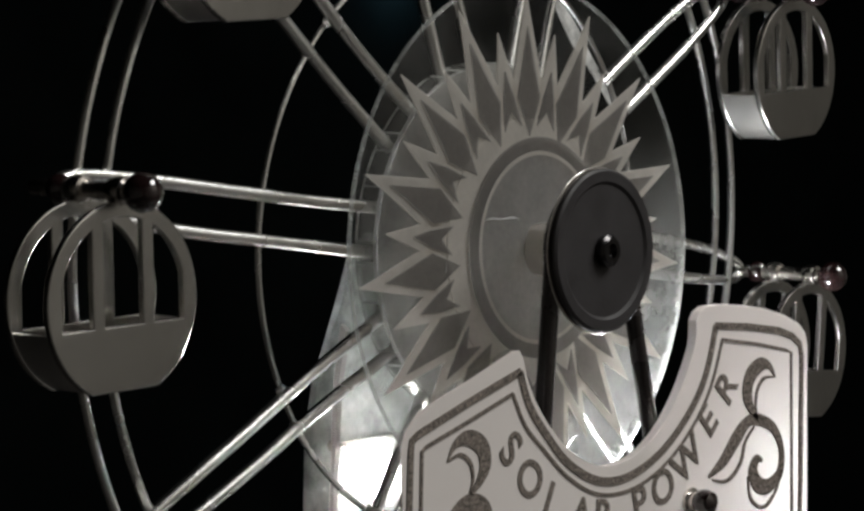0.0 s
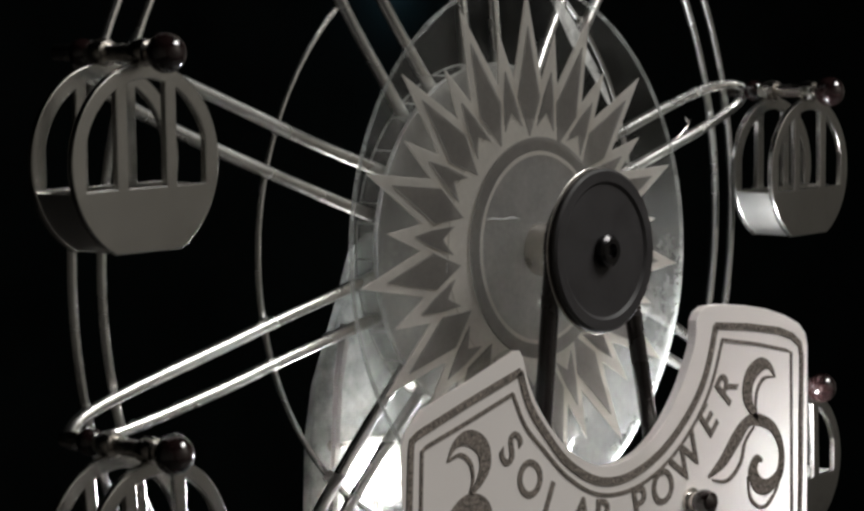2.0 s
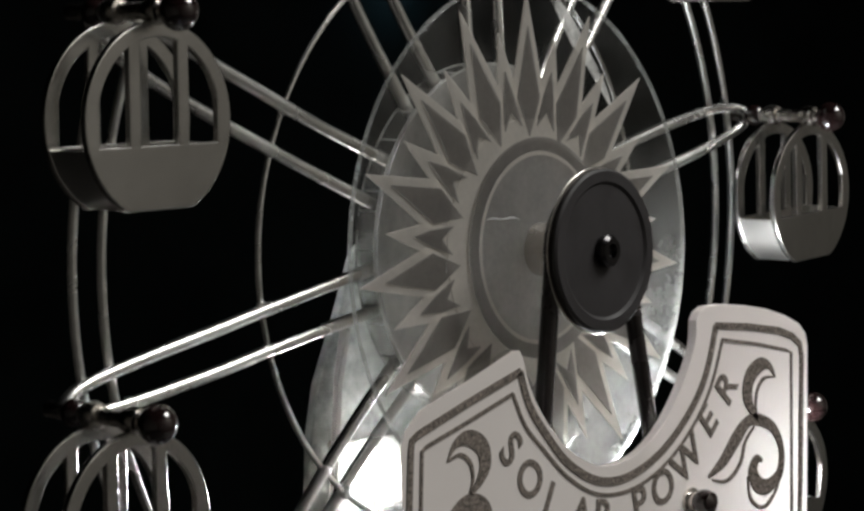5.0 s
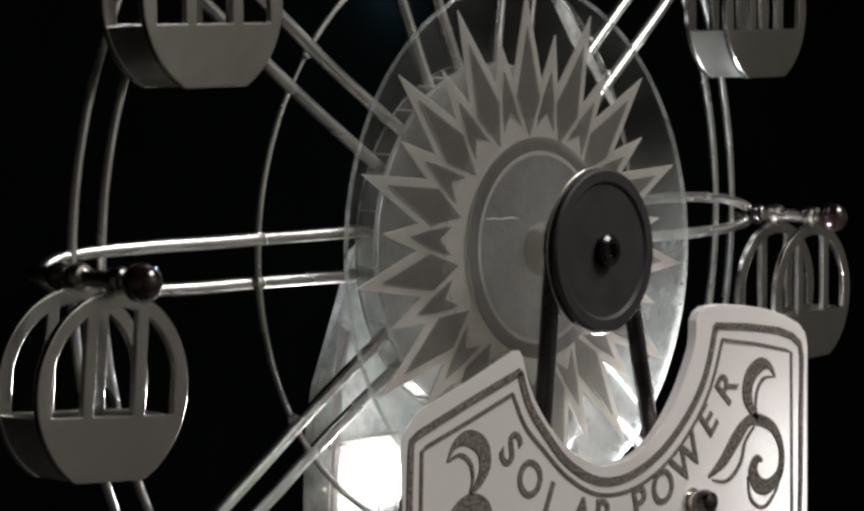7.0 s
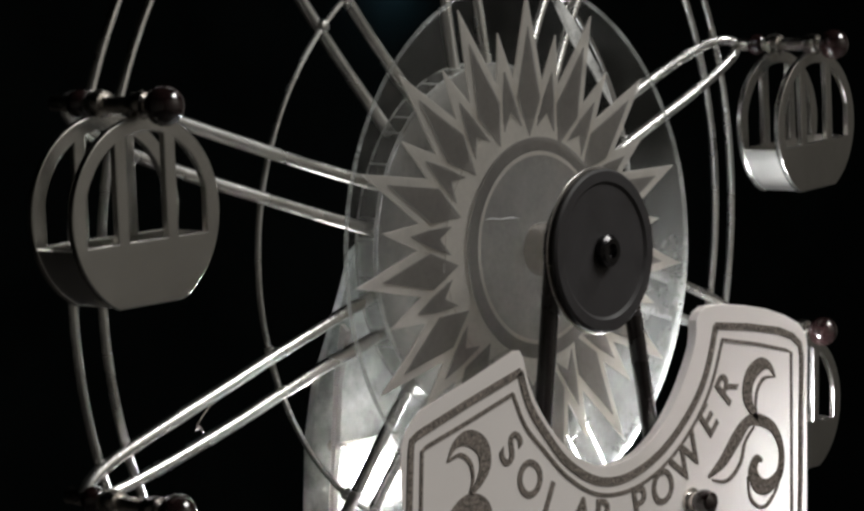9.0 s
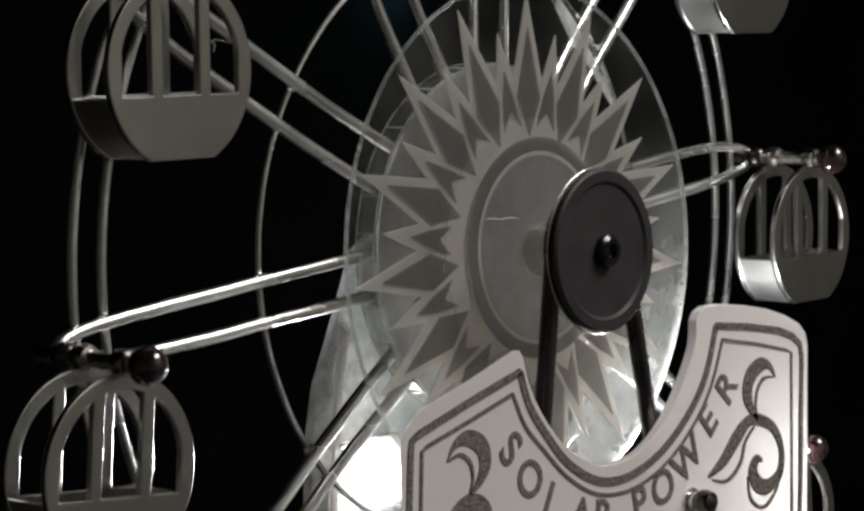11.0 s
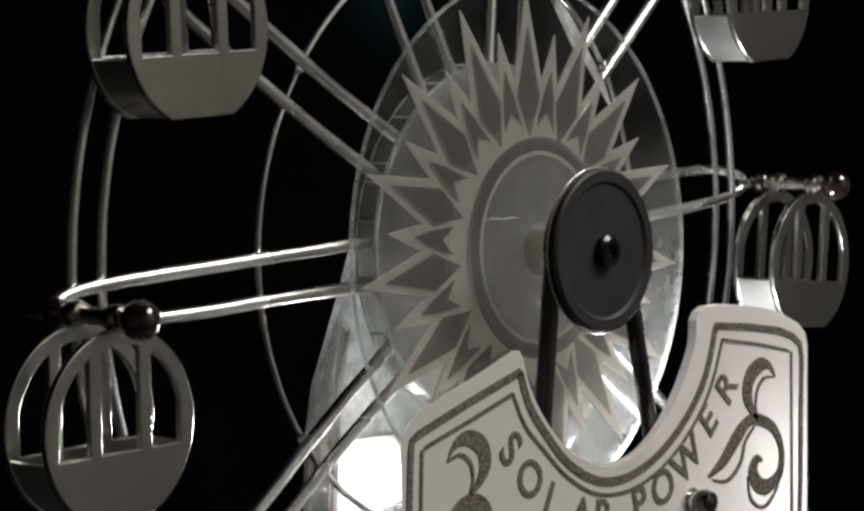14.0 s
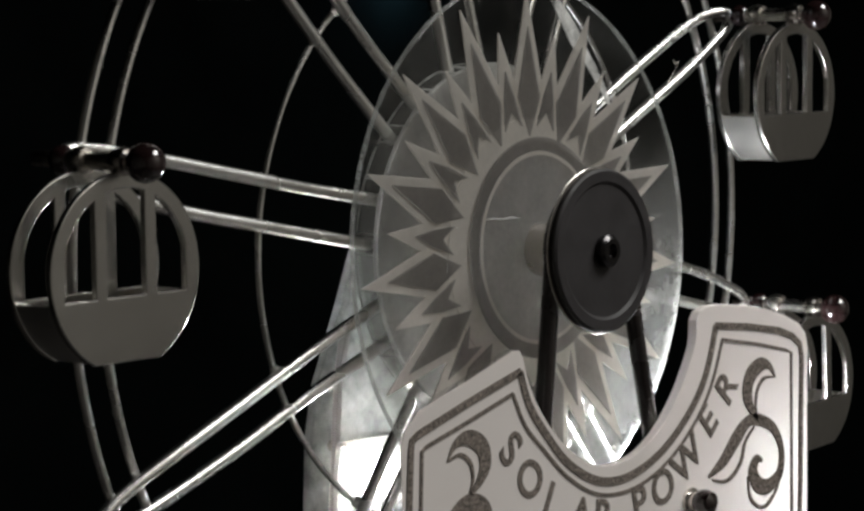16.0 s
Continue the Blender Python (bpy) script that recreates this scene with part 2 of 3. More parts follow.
# the arms are not quite evenly spread
STEP = [36.0 * k + off for k, off in enumerate((0.0, 0.8, 0.0, -0.4, 0.0, 0.3, -0.3, 0.0, 0.0, -0.4))]
Y_TIP = -0.0032


def circle3(r, y, n=144):
    return [Vector((r * math.cos(2 * math.pi * k / n), y, r * math.sin(2 * math.pi * k / n))) for k in range(n)]


wheel = tagged(new("ferris_wheel"), "ferris wheel of bright bent wire with ten arms", "ferris wheel")
part("outer_rim", tube(circle3(R_OUT, 0.0), 0.0013, True), CHROME, wheel)
part("inner_rim", tube(circle3(R_IN, 0.0), 0.0013, True), CHROME, wheel)
part("middle_ring", tube(circle3(R_MID, -0.0030), 0.0009, True), CHROME, wheel)


def arm():
    """A hairpin of wire: two legs, one bowed a little towards the front, that bend together at the tip."""
    fore = [(0.0475, -0.0092, 0.0076), (0.060, -0.0072, 0.0076), (0.075, -0.0050, 0.0075), (0.090, -0.0036, 0.0075), (0.105, -0.0026, 0.0075), (0.125, -0.0010, 0.0070),
            (0.142, 0.0, 0.0059), (0.151, 0.0, 0.0045), (0.157, -0.0012, 0.0027), (R_TIP, -0.0020, 0.0)]
    aft = [(0.157, -0.0022, -0.0025), (0.151, -0.0022, -0.0038), (0.142, -0.0028, -0.0044), (0.125, -0.0042, -0.0047), (0.105, -0.0054, -0.0046), (0.090, -0.0061, -0.0046),
           (0.075, -0.0072, -0.0046), (0.060, -0.0092, -0.0048), (0.0475, -0.0112, -0.0050)]
    line = smooth_line(fore + aft, 5)
    return tube([Vector(p) for p in line], 0.0018, seg=14)


arm_mesh = arm()
first = part("arm", arm_mesh, CHROME, wheel)
for k in range(1, ARMS):
    o = new("arm", first.data)
    o.parent = wheel
    # one arm is bent back
    o.matrix_basis = Matrix.Translation((0, 0.0030 if k == 5 else 0.0, 0)) @ Matrix.Rotation(-radians(STEP[k]), 4, "Y")
THREAD = mm([(113.4, -5.2, -3.0), (119.3, -5.4, -0.8), (120.6, -5.4, 0.4), (119.4, -5.4, 0.8), (119.1, -5.4, 2.6), (119.9, -5.4, 1.0), (121.6, -5.4, 0.8)])
lump = None
for k in range(ARMS):
    for z, y in ((0.0075, -0.0040), (-0.0046, -0.0046)):
        if lump is None:
            lump = part("solder_joint", lathe([(0.0, -0.0021), (0.0015, -0.0014), (0.0020, 0.0), (0.0015, 0.0014), (0.0, 0.0021)], 12), CHROME, wheel)
            w = lump
        else:
            w = new("solder_joint", lump.data)
            w.parent = wheel
        w.matrix_basis = Matrix.Rotation(-radians(STEP[k]), 4, "Y") @ Matrix.Translation((math.sqrt(R_MID ** 2 - z ** 2), y + 0.0012, z))
thread = part("thread", tube([Vector(p) for p in smooth_line(THREAD, 5)], 0.00016, seg=6), SLEEVE, wheel, "wisp of pale cobweb thread")
thread.matrix_basis = Matrix.Rotation(-radians(STEP[7]), 4, "Y")
part("hub_rim", lathe([(0.0500, -0.0134), (0.0515, -0.0134), (0.0515, -0.0088), (0.0500, -0.0088), (0.0500, -0.0134)], 96), HUBCLEAR, wheel, "clear acrylic rim slotted for the wire arms")
part("hub_face", lathe([(0.0, -0.0150), (0.0511, -0.0150), (0.0516, -0.0146), (0.0516, -0.0136), (0.0, -0.0136)], 96), FROST, wheel, "frosted acrylic face")
part("hub_back", lathe([(0.0, -0.0086), (0.0516, -0.0086), (0.0516, -0.0076), (0.0511, -0.0072), (0.0, -0.0072)], 96), HUBCLEAR, wheel, "clear acrylic back plate")
# hub and slot edges: edge light painted as thin pale tubes
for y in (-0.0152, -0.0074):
    part("hub_edge", tube(circle3(0.0517, y, 160), 0.00032, True, 8), EDGEDASH, wheel, "pale broken tube painting the lit edge of the hub")
slot_edge = None
for k in range(ARMS):
    for turn in (-12.0, -5.6, 5.6, 12.0):
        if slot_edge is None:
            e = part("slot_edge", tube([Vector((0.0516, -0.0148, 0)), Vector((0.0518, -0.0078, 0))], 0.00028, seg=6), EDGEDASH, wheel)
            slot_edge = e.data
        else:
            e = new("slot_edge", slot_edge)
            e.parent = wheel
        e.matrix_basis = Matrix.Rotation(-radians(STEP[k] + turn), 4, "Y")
    for side in (-1, 1):
        slot = box("slot_block", (0.0440, -0.0134, (0.0076 if side > 0 else -0.0050) - 0.0028), (0.0488, -0.0088, (0.0076 if side > 0 else -0.0050) + 0.0028), HUBCLEAR, wheel, bevel=0.0004)
        slot.matrix_basis = Matrix.Rotation(-radians(STEP[k]), 4, "Y")


# ---------------------------------------------------------------- gondolas
def gondola():
    """A round cabin between two window plates, hung from a beaded pin; its origin is the wheel end of the pin."""
    g = tagged(new("gondola"), "mirror-plated round gondola with three windows hanging from a beaded pin", "gondola", "gondolas of the wheel")
    cz, r, cut = -0.0267, 0.0244, -0.0219
    a = math.degrees(math.asin(cut / r))
    edge = [(x, z + cz) for x, z in ring2(r, 72, (0, 0), a, 180 - a)]
    waist, ri = -0.0059, 0.0204

    def window(x0, x1):
        top = [(x0 + (x1 - x0) * k / 12, math.sqrt(max(ri ** 2 - (x0 + (x1 - x0) * k / 12) ** 2, 0))) for k in range(13)]
        return [(x, z + cz) for x, z in [(x1, waist), (x0, waist)] + top]

    holes = [window(-0.0198, -0.0100), window(-0.0063, 0.0063), window(0.0100, 0.0198)]
    for name, y in (("front_plate", -0.0262), ("back_plate", -0.0117)):
        plate(name, [edge] + holes, y, 0.0020, MIRROR, g, bevel=0.00035)
    # the band that wraps sides and bottom up to the waist
    low = [(x, z) for x, z in ring2(r - 0.0004, 60, (0, 0), 180 + 16, 180 - a)] + [(x, z) for x, z in ring2(r - 0.0004, 60, (0, 0), 360 + a, 360 - 16)]
    bm = bmesh.new()
    rows = []
    for x, z in low:
        k = 1 - 0.0009 / r
        rows.append([bm.verts.new(v) for v in ((x, -0.0254, z + cz), (x, -0.0125, z + cz), (x * k, -0.0125, z * k + cz), (x * k, -0.0254, z * k + cz))])
    for A, B in zip(rows, rows[1:]):
        for i in range(4):
            bm.faces.new((A[i], A[(i + 1) % 4], B[(i + 1) % 4], B[i]))
    bm.faces.new(rows[0])
    bm.faces.new(rows[-1][::-1])
    bmesh.ops.recalc_face_normals(bm, faces=bm.faces)
    part("side_band", bm, BAND, g, smooth=False)
    part("pin", tube([Vector((0, 0.005, 0)), Vector((0, -0.035, 0))], 0.0022, seg=14), STEEL, g)
    ball = [(0.0050 * math.sin(math.pi * i / 14), -0.0050 * math.cos(math.pi * i / 14)) for i in range(15)]
    ball[0], ball[-1] = (0, ball[0][1]), (0, ball[-1][1])
    part("front_bead", lathe([(q, y - 0.0344) for q, y in ball], 24), BEAD, g, "dark glossy bead")
    part("back_bead", lathe([(q * 0.72, y * 0.72 - 0.0045) for q, y in ball], 24), BEAD, g, "dark glossy bead")
    for y in (-0.0117, -0.0262):
        part("collar", lathe([(0.0020, y - 0.0026), (0.0032, y - 0.0022), (0.0037, y), (0.0032, y + 0.0022), (0.0020, y + 0.0026)], 20), STEEL, g)
    return g


cabins = [gondola()]
for k in range(1, ARMS):
    cabins.append(copy_thing(cabins[0], Matrix()))

# ---------------------------------------------------------------- sun disc, axle, pulley, belt
SUN = (0.0006, -0.0296, -0.0028)
sun = tagged(new("sun_disc"), "clear acrylic disc etched with a many-rayed sun", "sun disc")
sun.location = SUN
X_DISC, R_DISC = -0.0012, 0.0773
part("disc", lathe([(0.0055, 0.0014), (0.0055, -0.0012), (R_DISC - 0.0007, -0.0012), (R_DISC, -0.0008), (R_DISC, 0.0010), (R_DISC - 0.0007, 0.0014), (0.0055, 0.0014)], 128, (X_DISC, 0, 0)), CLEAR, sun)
Y_ETCH = -0.0016
X_ETCH = -0.0032
part("disc_edge", tube([Vector((X_DISC + (R_DISC + 0.0001) * math.cos(2 * math.pi * k / 160), 0.0001, (R_DISC + 0.0001) * math.sin(2 * math.pi * k / 160))) for k in range(160)], 0.0006, True, 8), EDGE, sun, "pale tube painting the lit edge of the disc")


def ray(angle, tip, base, half, shoulder, fish):
    """One ray: a pale etched outline and a grey face within it."""
    c, s = math.cos(radians(angle)), math.sin(radians(angle))

    def put(pts):
        return [(r * c - t * s + X_ETCH, r * s + t * c) for r, t in pts]

    out = put([(tip, 0), (shoulder, half), (base, half * 0.55), (base, -half * 0.55), (shoulder, -half)])
    if fish:
        face = put([(0.0520, 0), (0.0445, 0.0023), (0.0353, 0.0040), (0.0402, 0.0), (0.0353, -0.0040), (0.0445, -0.0023)])
    else:
        face = put([(0.0640, 0), (0.0436, 0.0051), (0.0324, 0), (0.0436, -0.0051)])
    o = plate("ray", [out], Y_ETCH, 0.0005, RAYEDGE, sun, bevel=0.00005)
    plate("ray_face", [face], Y_ETCH - 0.0005, 0.0004, RAYFACE, o, bevel=0.00005)


for k in range(15):
    ray(16 + 24 * k, 0.0742, 0.0365, 0.0071, 0.046, False)
    ray(4 + 24 * k, 0.0632, 0.0365, 0.0050, 0.044, True)
plate("pale_ring", [ring2(0.0375, 96, (X_ETCH, 0)), ring2(0.0270, 96, (X_ETCH, 0))], Y_ETCH - 0.0003, 0.0003, RAYEDGE, sun, bevel=0.00005)
Y_FACE = -0.0028
plate("dark_ring", [ring2(0.0321), ring2(0.0280)], Y_FACE, 0.0005, RAYFACE, sun, bevel=0.00005)
plate("thin_ring", [ring2(0.0280), ring2(0.0268)], Y_FACE, 0.0005, RAYEDGE, sun, bevel=0.00005)
plate("centre_face", [ring2(0.0268), ring2(0.0075)], Y_FACE, 0.0005, CENTRE, sun, bevel=0.00005)

# whitish streak that paints a reflection on the disc; the scratches share its material
PALE_STREAK = acrylic("patchy_haze", 0.80, (0.92, 0.92, 0.91), 0.9, 0.3, 130, thin=0.12)
STREAK_AT = -0.0015
plate("patchy_haze", [stroke(smooth_line(mm([(9.0, 75.0, 1.6), (14.0, 70.5, 3.4), (19.5, 64.0, 5.0), (23.0, 59.5, 5.4), (28.0, 54.0, 3.6), (33.5, 47.5, 3.4), (38.4, 40.0, 1.0)]), 6))], STREAK_AT, 0.0004, PALE_STREAK, sun, "whitish streak painted for a reflection on the disc", bevel=0.00005)

plate("scratch", [stroke(smooth_line(mm([(-24.8, 9.6, 0.1), (-21.5, 9.9, 0.45), (-17.5, 9.4, 0.3), (-13.0, 9.6, 0.5), (-9.6, 8.7, 0.1)]), 6))], Y_FACE - 0.0005, 0.0003, PALE_STREAK, sun, "whitish hairline scratch", bevel=0.00005)
plate("scratch", [stroke(smooth_line(mm([(-42.1, -1.0, 0.1), (-42.2, -2.4, 0.35), (-42.3, -3.8, 0.1)]), 6))], Y_ETCH - 0.0010, 0.0003, PALE_STREAK, sun, "whitish hairline scratch", bevel=0.00005)

PUL = (0.0004, -0.0545, -0.0034)
pulley = tagged(new("pulley"), "matt black plastic pulley on a steel shaft", "pulley")
pulley.location = PUL
part("wheel_body", lathe([(0.0, -0.0012), (0.0188, -0.0012), (0.0197, -0.0019), (0.0226, -0.0019), (0.0233, -0.0013), (0.0233, -0.0004), (0.0214, 0.0004), (0.0214, 0.0006), (0.0, 0.0006)], 96), BLACK, pulley)
part("rear_flange", lathe([(0.0, 0.0006), (0.0212, 0.0006), (0.0236, 0.0007), (0.0239, 0.0010), (0.0236, 0.0013), (0.0, 0.0013)], 96), SLEEVE, pulley, "bright metal rear flange")
part("groove", lathe([(0.0, 0.0013), (0.0142, 0.0013), (0.0142, 0.0076), (0.0, 0.0076)], 64), BLACK, pulley)
part("shaft", lathe([(0.0, 0.0076), (0.0072, 0.0076), (0.0077, 0.0080), (0.0077, 0.0225), (0.0, 0.0225)], 48), SLEEVE, pulley, "polished pale metal sleeve")
part("axle", lathe([(0.0, 0.0225), (0.0025, 0.0225), (0.0025, 0.085), (0.0, 0.085)], 24), STEEL, pulley)
part("screw", lathe([(0.0, -0.0030), (0.0018, -0.0028), (0.0021, -0.0042), (0.0036, -0.0042), (0.0046, -0.0033), (0.0046, -0.0014), (0.0, -0.0014)], 32), SCREW, pulley, "small dark cross-head screw")

belt = tagged(new("drive_belt"), "black rubber drive belt around the pulley", "belt")
belt_line = [Vector((0.0168 * math.cos(radians(t)), 0, 0.0168 * math.sin(radians(t)))) for t in range(-6, 187, 6)]
belt_line += [Vector((-0.0262, 0, -0.060)), Vector((-0.0290, 0, -0.10)), Vector((-0.020, 0, -0.112)), Vector((0.0, 0, -0.118)), Vector((0.022, 0, -0.112)), Vector((0.033, 0, -0.10)), Vector((0.0268, 0, -0.055))]
belt.location = (PUL[0], PUL[1] + 0.0044, PUL[2])
part("belt_loop", tube(belt_line, 0.0026, True, 12), RUBBER, belt)

# ---------------------------------------------------------------- front panel
front = tagged(new("front_panel"), "white translucent panel engraved with scrolls and the words SOLAR POWER", "sign panel")
Y_P = -0.0585
arc = [(-43.4, -28.9), (-41.3, -36.0), (-37.2, -43.5), (-30.5, -51.5), (-22.0, -58.3), (-12.5, -62.6), (-3.0, -63.6), (8.5, -61.8), (19.0, -56.2), (27.0, -49.0), (33.0, -41.5), (37.5, -34.0), (38.6, -27.0)]
edge = mm(smooth_line(arc, 4) + [(40.5, -24.6), (44.0, -23.4), (52.0, -23.4), (64.0, -24.9), (76.0, -27.1), (87.0, -30.3), (94.5, -33.5), (98.2, -37.0), (99.2, -41.0), (96.0, -93.0), (90.0, -203.0), (-94.0, -203.0), (-95.0, -62.5), (-94.8, -46.0), (-92.8, -42.0), (-87.1, -37.5), (-66.0, -31.8), (-48.0, -26.4), (-45.0, -26.6)])
panel = plate("panel", [edge], Y_P, 0.0030, PANEL, front, bevel=0.00025)
panel.data.materials.append(PANELBACK)
for p in panel.data.polygons:
    p.material_index = 1 if p.normal.y > 0.5 or (abs(p.normal.y) < 0.5 and p.center.x < -0.046) else 0
Y_E = Y_P - 0.0016
border_arc = smooth_line([(-45.3, -32.4), (-42.0, -41.5), (-36.2, -49.4), (-25.8, -60.0), (-12.3, -67.0), (2.1, -68.0), (18.6, -63.2), (33.1, -53.8), (42.3, -43.5), (48.5, -29.6)], 8)


def line(name, pts, width):
    plate(name, [stroke(mm(pts), width)], Y_E, 0.0005, ENGRAVE, front, bevel=0.00005)


line("border_line", border_arc, 0.0024)
line("border_line", [(48.2, -29.6), (64, -31.4), (81.8, -34.4), (90, -37), (94.2, -40.0), (95.1, -44.0), (91.5, -92.1), (84.0, -200)], 0.0022)
line("border_line", [(-45.0, -32.4), (-68, -38.2), (-88.0, -43.8), (-90.4, -45.0), (-91.0, -47.5), (-92.6, -62.7), (-93, -200)], 0.0022)
inner_arc = smooth_line([(-48.7, -38.0), (-44.0, -47.2), (-36.6, -54.6), (-26.0, -64.0), (-12.5, -70.8), (4.0, -71.8), (21.1, -66.8), (36.0, -57.0), (45.0, -47.1), (51.6, -34.1)], 8)
line("inner_line", inner_arc, 0.0010)
line("inner_line", [(51.6, -34.1), (70, -37.4), (86, -41.0), (89.2, -42.1), (86.8, -91.3), (80, -200)], 0.0011)
line("inner_line", [(-48.7, -38.0), (-70, -43.6), (-84.6, -47.2), (-86.7, -48.2), (-88.1, -63.4), (-89, -200)], 0.0011)


def letter(ch, x, z, turn, size):
    cu = bpy.data.curves.new("letter", "FONT")
    cu.body, cu.size, cu.align_x, cu.align_y, cu.extrude, cu.offset = ch, size, "CENTER", "CENTER", 0.0002, 0.00022
    tmp = bpy.data.objects.new("tmp", cu)
    scene.collection.objects.link(tmp)
    me = bpy.data.meshes.new_from_object(tmp.evaluated_get(bpy.context.evaluated_depsgraph_get()))
    bpy.data.objects.remove(tmp)
    bpy.data.curves.remove(cu)
    me.transform(Matrix(((1, 0, 0, x / 1000), (0, 0, -1, Y_E), (0, 1, 0, z / 1000), (0, 0, 0, 1))) @ Matrix.Rotation(radians(turn), 4, "Z"))
    me.materials.clear()
    me.materials.append(ENGRAVE)
    new("letter", me).parent = front


for ch, x, z, turn in (("S", -50.8, -52.9, -50), ("O", -43.1, -62.3, -40), ("L", -33.7, -70.0, -28), ("A", -20.8, -76.0, -16), ("R", -10.5, -78.0, -6),
                       ("P", 7.0, -77.0, 10), ("O", 18.8, -74.0, 20), ("W", 31.5, -67.5, 34), ("E", 42.9, -57.6, 42), ("R", 53.1, -48.9, 48)):
    letter(ch, x, z, turn, 0.0140)


def scroll(pts):
    line_pts = smooth_line(mm(pts), 8)
    plate("scroll", [stroke(line_pts)], Y_E, 0.0005, ENGRAVE, front, bevel=0.00005)


scroll([(79.6, -48.6, 0.4), (77.0, -45.2, 2.0), (72.0, -43.9, 4.4), (66.0, -46.8, 5.4), (64.0, -52.5, 4.6), (66.5, -57.5, 2.6), (69.5, -60.5, 1.2)])
scroll([(79.0, -48.6, 0.4), (73.5, -48.3, 1.0), (69.6, -51.5, 1.2), (68.4, -56.5, 1.0), (69.0, -60.0, 0.8)])
scroll([(42.0, -74.2, 1.0), (50.0, -70.5, 3.8), (57.5, -64.5, 4.8), (64.0, -60.4, 3.6), (71.0, -61.0, 3.8), (78.0, -64.5, 3.2), (82.0, -71.5, 2.8), (80.5, -78.5, 3.4), (74.5, -81.6, 4.6), (68.5, -80.5, 5.2), (65.6, -76.0, 4.6), (68.0, -72.6, 3.0), (71.0, -73.4, 1.2)])
scroll([(44.0, -75.4, 0.6), (52.0, -76.6, 1.2), (59.0, -72.6, 1.4), (62.0, -66.5, 1.1), (67.0, -62.5, 0.8)])
scroll([(62.8, -77.0, 0.7), (64.2, -84.2, 1.1), (71.0, -87.8, 1.3), (78.0, -83.8, 1.1), (81.6, -77.0, 0.7)])
scroll([(-76.8, -52.2, 0.4), (-73.5, -48.4, 2.0), (-68.0, -47.2, 4.2), (-62.6, -50.2, 5.0), (-61.6, -55.5, 4.4), (-65.0, -60.2, 2.2), (-68.5, -62.2, 1.0)])
scroll([(-76.6, -52.2, 0.4), (-71.4, -51.2, 1.0), (-67.6, -54.0, 1.2), (-66.8, -58.5, 1.0), (-68.4, -62.0, 0.8)])
scroll([(-60.0, -73.6, 1.0), (-62.0, -67.0, 4.0), (-68.0, -64.5, 5.0), (-74.5, -66.8, 4.2), (-79.0, -73.0, 3.0)])

knob = tagged(new("knob"), "dark red glossy knob on the white panel", "knob")
knob.location = (0.0322, Y_P - 0.0015, -0.0798)
part("stem", lathe([(0.0, 0.0), (0.0040, 0.0), (0.0040, -0.0009), (0.0028, -0.0013), (0.0028, -0.0026), (0.0, -0.0026)], 24), SLEEVE, knob)
part("cap", lathe([(0.0, -0.0026), (0.0028, -0.0026), (0.0037, -0.0038), (0.0039, -0.0056), (0.0031, -0.0078), (0.0014, -0.0088), (0.0, -0.0090)], 32), BEAD, knob)

# ---------------------------------------------------------------- rear stand and lamps
rear = tagged(new("rear_stand"), "hazy greenish acrylic rear stand, tapered to the axle", "stand")
Y_R = 0.034
redge = mm([(-15, -19), (-20.5, -30), (-27.2, -43), (-31.2, -59), (-33, -80), (-38, -206), (46, -206), (41, -80), (36.0, -59), (28.5, -43), (20.5, -30), (15, -19), (8, -4), (0, 1), (-8, -4)])
plate("stand_plate", [redge], Y_R, 0.003, REARGLASS, rear, bevel=0.0004)
bm = bmesh.new()
ends = [[bm.verts.new(v) for v in ((xf, 0.0150, z), (xf + 0.0015, 0.0146, z), (xr + 0.0015, 0.0318, z), (xr, 0.0322, z))]
        for xf, xr, z in ((-0.0325, -0.0165, -0.0255), (-0.0372, -0.0205, -0.0420), (-0.0420, -0.0250, -0.0800), (-0.0560, -0.0390, -0.2040))]
for A, B in zip(ends, ends[1:]):
    for i in range(4):
        bm.faces.new((A[i], A[(i + 1) % 4], B[(i + 1) % 4], B[i]))
bm.faces.new(ends[0])
bm.faces.new(ends[-1][::-1])
bmesh.ops.recalc_face_normals(bm, faces=bm.faces)
part("side_board", bm, DARKBOARD, rear, "smoky acrylic edge board of the stand", smooth=False)
box("bracket", (-0.0190, 0.0290, -0.0632), (0.0060, 0.0322, -0.0614), DARKBOARD, rear, "thin cross bracket", bevel=0.0003)
for x, z in ((-22.6, -61.8),):
    part("bolt", lathe([(0.0, -0.0075), (0.0009, -0.0055), (0.0009, -0.0035), (0.0017, -0.0035), (0.0017, -0.0016), (0.0, -0.0016)], 20, (x / 1000, Y_R, z / 1000)), STEEL, rear, "small dull steel bolt")
box("foot", (-0.06, 0.008, -0.262), (0.06, 0.046, -0.2045), TABLE, rear, bevel=0.002)
foot = box("foot", (-0.10, -0.07, -0.262), (0.10, -0.046, -0.2015), TABLE, front, bevel=0.002)


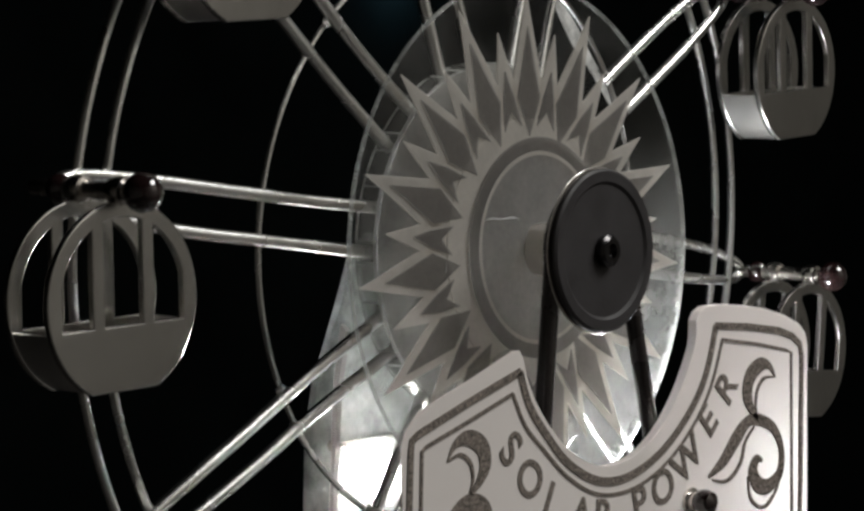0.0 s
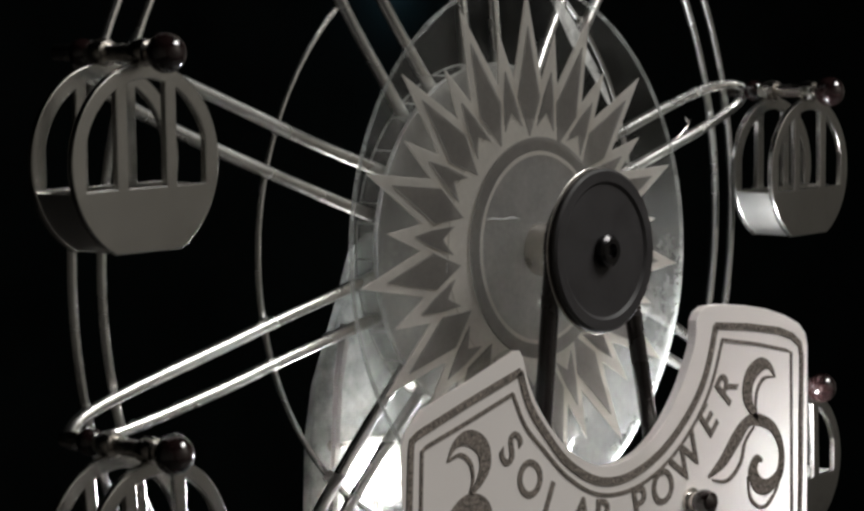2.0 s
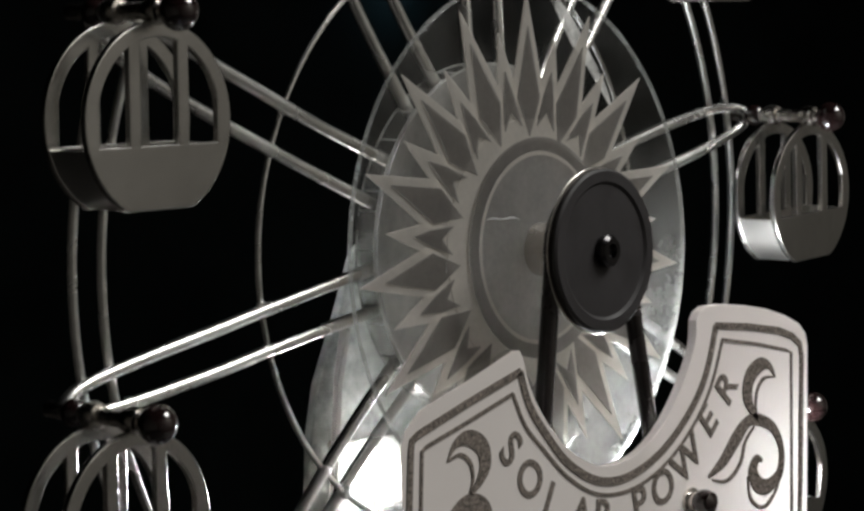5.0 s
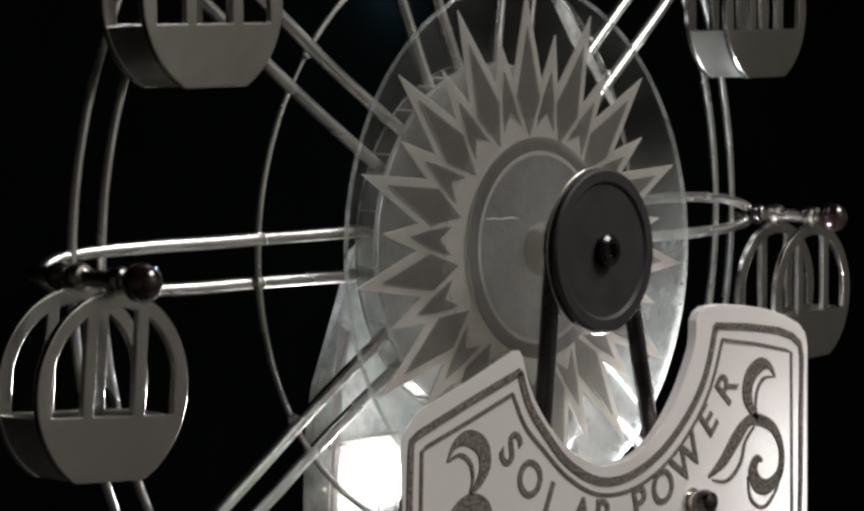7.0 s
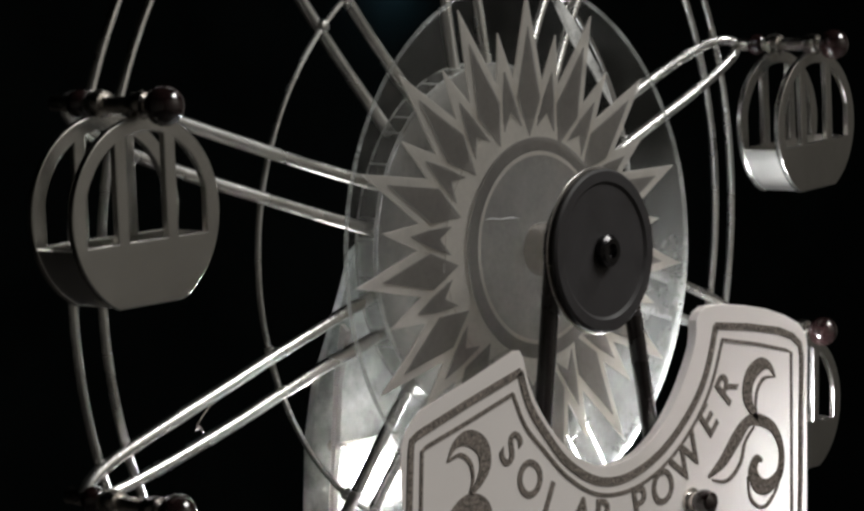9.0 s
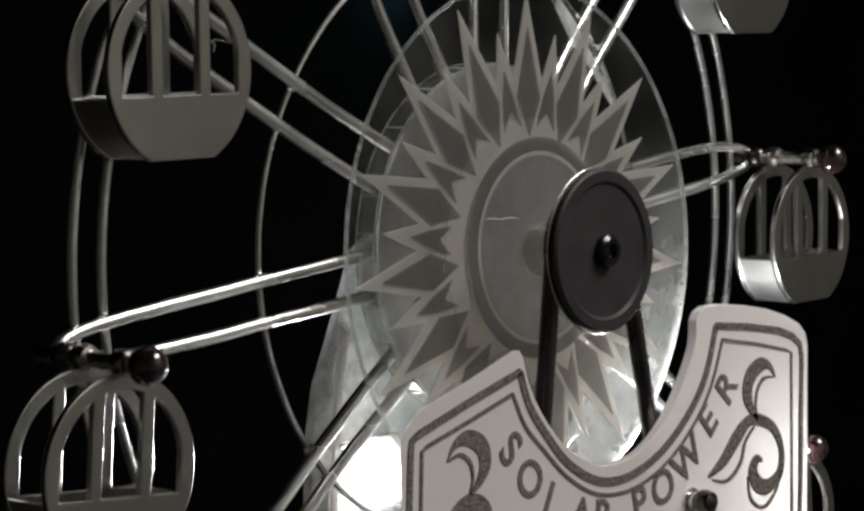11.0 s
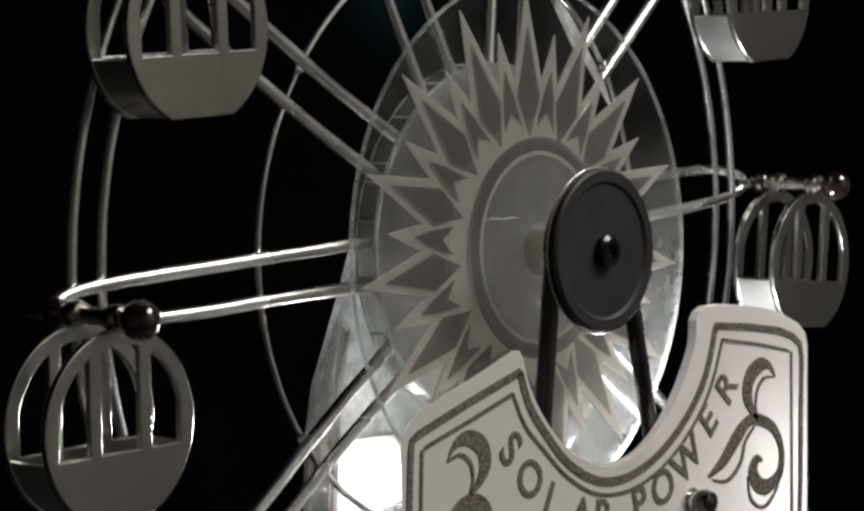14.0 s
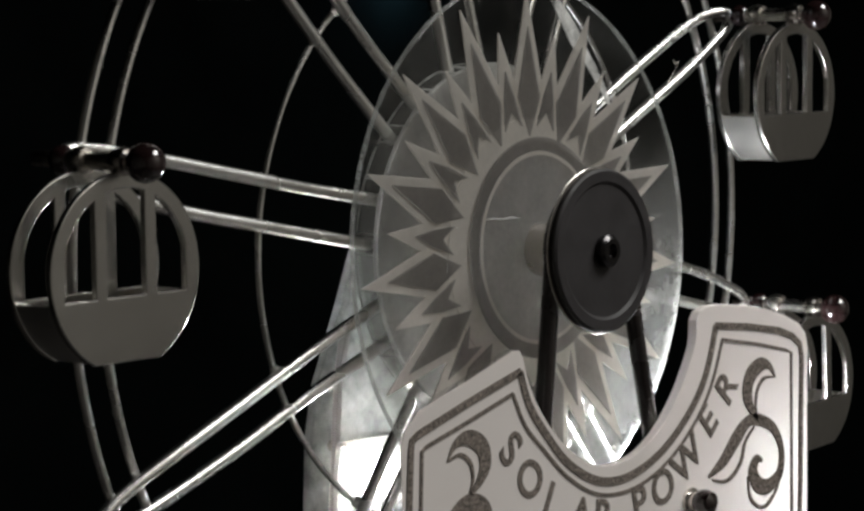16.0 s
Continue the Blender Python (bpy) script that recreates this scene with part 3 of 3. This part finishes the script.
def lamp(x, y, z, r, wall=None, glowing=LED):
    l = tagged(new("lamp"), "small glowing white lamp bulb behind the panel", "lamp", "lamps behind the panel")
    l.location = (x, y, z)
    ball = [(r * math.sin(math.pi * i / 24) if 0 < i < 24 else 0, -r * math.cos(math.pi * i / 24)) for i in range(25)]
    part("bulb", lathe(ball, 24), glowing, l)
    if wall is None:
        # two shells added around the bulb to build its glow halo
        part("inner_glow_shell", lathe([(q * 1.35, w * 1.35) for q, w in ball], 48), FROSTED_SHELL, l, "frosted shell added for the soft glow of the lamp")
        part("outer_glow_shell", lathe([(q * 2.0, w * 2.0) for q, w in ball], 48), HAZY_SHELL, l, "faint hazy shell added for the soft glow of the lamp")
    stalk = (Vector((0, 0, -r * 1.3)), Vector((0, 0, TOP - z))) if wall is None else (Vector((0, -r * 0.98, 0)), Vector((0, wall - y, 0)))
    part("stalk", tube(stalk, 0.0012, seg=10), STEEL, l)


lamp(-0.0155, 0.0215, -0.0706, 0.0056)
lamp(0.0890, -0.028, -0.0870, 0.0095, Y_P + 0.0015, LED_FRONT)


# unseen lamp, added only to throw a dim blue pool on the backdrop
BLUE = glow("blue_glow", (0.35, 0.75, 1.0), 55.0)
night = tagged(new("blue_glow_lamp"), "small blue lamp added out of view for a blue glow on the backdrop", "night light")
night.location = (1.7843, 1.565, 0.1790)
part("bulb", lathe([(0.0, -0.012), (0.009, -0.009), (0.012, 0.0), (0.009, 0.009), (0.0, 0.012)], 20), BLUE, night)
part("socket", tube([Vector((0, 0.009, 0)), Vector((0, 0.06, 0))], 0.006, seg=12), STEEL, night)


# ---------------------------------------------------------------- what moves
def motions():
    # the wheel's angle in degrees, every half second
    angle = [176.13, 164.02, 151.84, 139.50, 127.04, 114.48, 101.82, 89.10, 76.54, 64.31, 52.33, 40.41, 28.42, 16.16, 3.60, -9.03, -21.67,
             -34.39, -47.08, -59.64, -72.08, -84.50, -96.92, -109.40, -121.98, -134.69, -147.44, -160.16, -172.82, -185.38, -197.93, -210.56, -223.22]
    lean = LEAN.to_4x4()
    walk(wheel, [(i / 2, lean @ Matrix.Rotation(-radians(a), 4, "Y")) for i, a in enumerate(angle)])
    # some cabins stick on their pins and hang askew
    TILT = (0, 0, -4, 0, 0, 6, -2, 0, 5, -2)
    # and sit a little nearer to or farther from the wheel
    SLIP = (3.0, 3.2, -2.8, 3.0, 1.0, 1.8, -0.2, 1.5, 1.5, 2.4)
    for k, g in enumerate(cabins):
        rows = []
        for i, a in enumerate(angle):
            b = radians(a + STEP[k])
            at = lean @ Vector((R_TIP * math.cos(b), Y_TIP, R_TIP * math.sin(b)))
            rows.append((i / 2, Matrix.Translation(at + Vector((0, SLIP[k] / 1000, 0))) @ pose(0, 0, 0, 2.3, TILT[k], 0.6)))
        walk(g, rows)
    spin = [(i / 2, Matrix.Translation(PUL) @ Matrix.Rotation(-radians(a), 4, "Y")) for i, a in enumerate(angle)]
    walk(pulley, spin)
    sway = ((0, 0), (1, 3), (2.5, 3), (4.2, 4), (6.3, -5), (9.2, -5), (12.5, -5), (13.5, -2), (14, 3), (15, 5), (15.5, 7), (16, 4))
    walk(sun, [(t, Matrix.Translation(SUN) @ pose(0, 0, 0, 0, 0, 0.167 * d)) for t, d in sway])


motions()
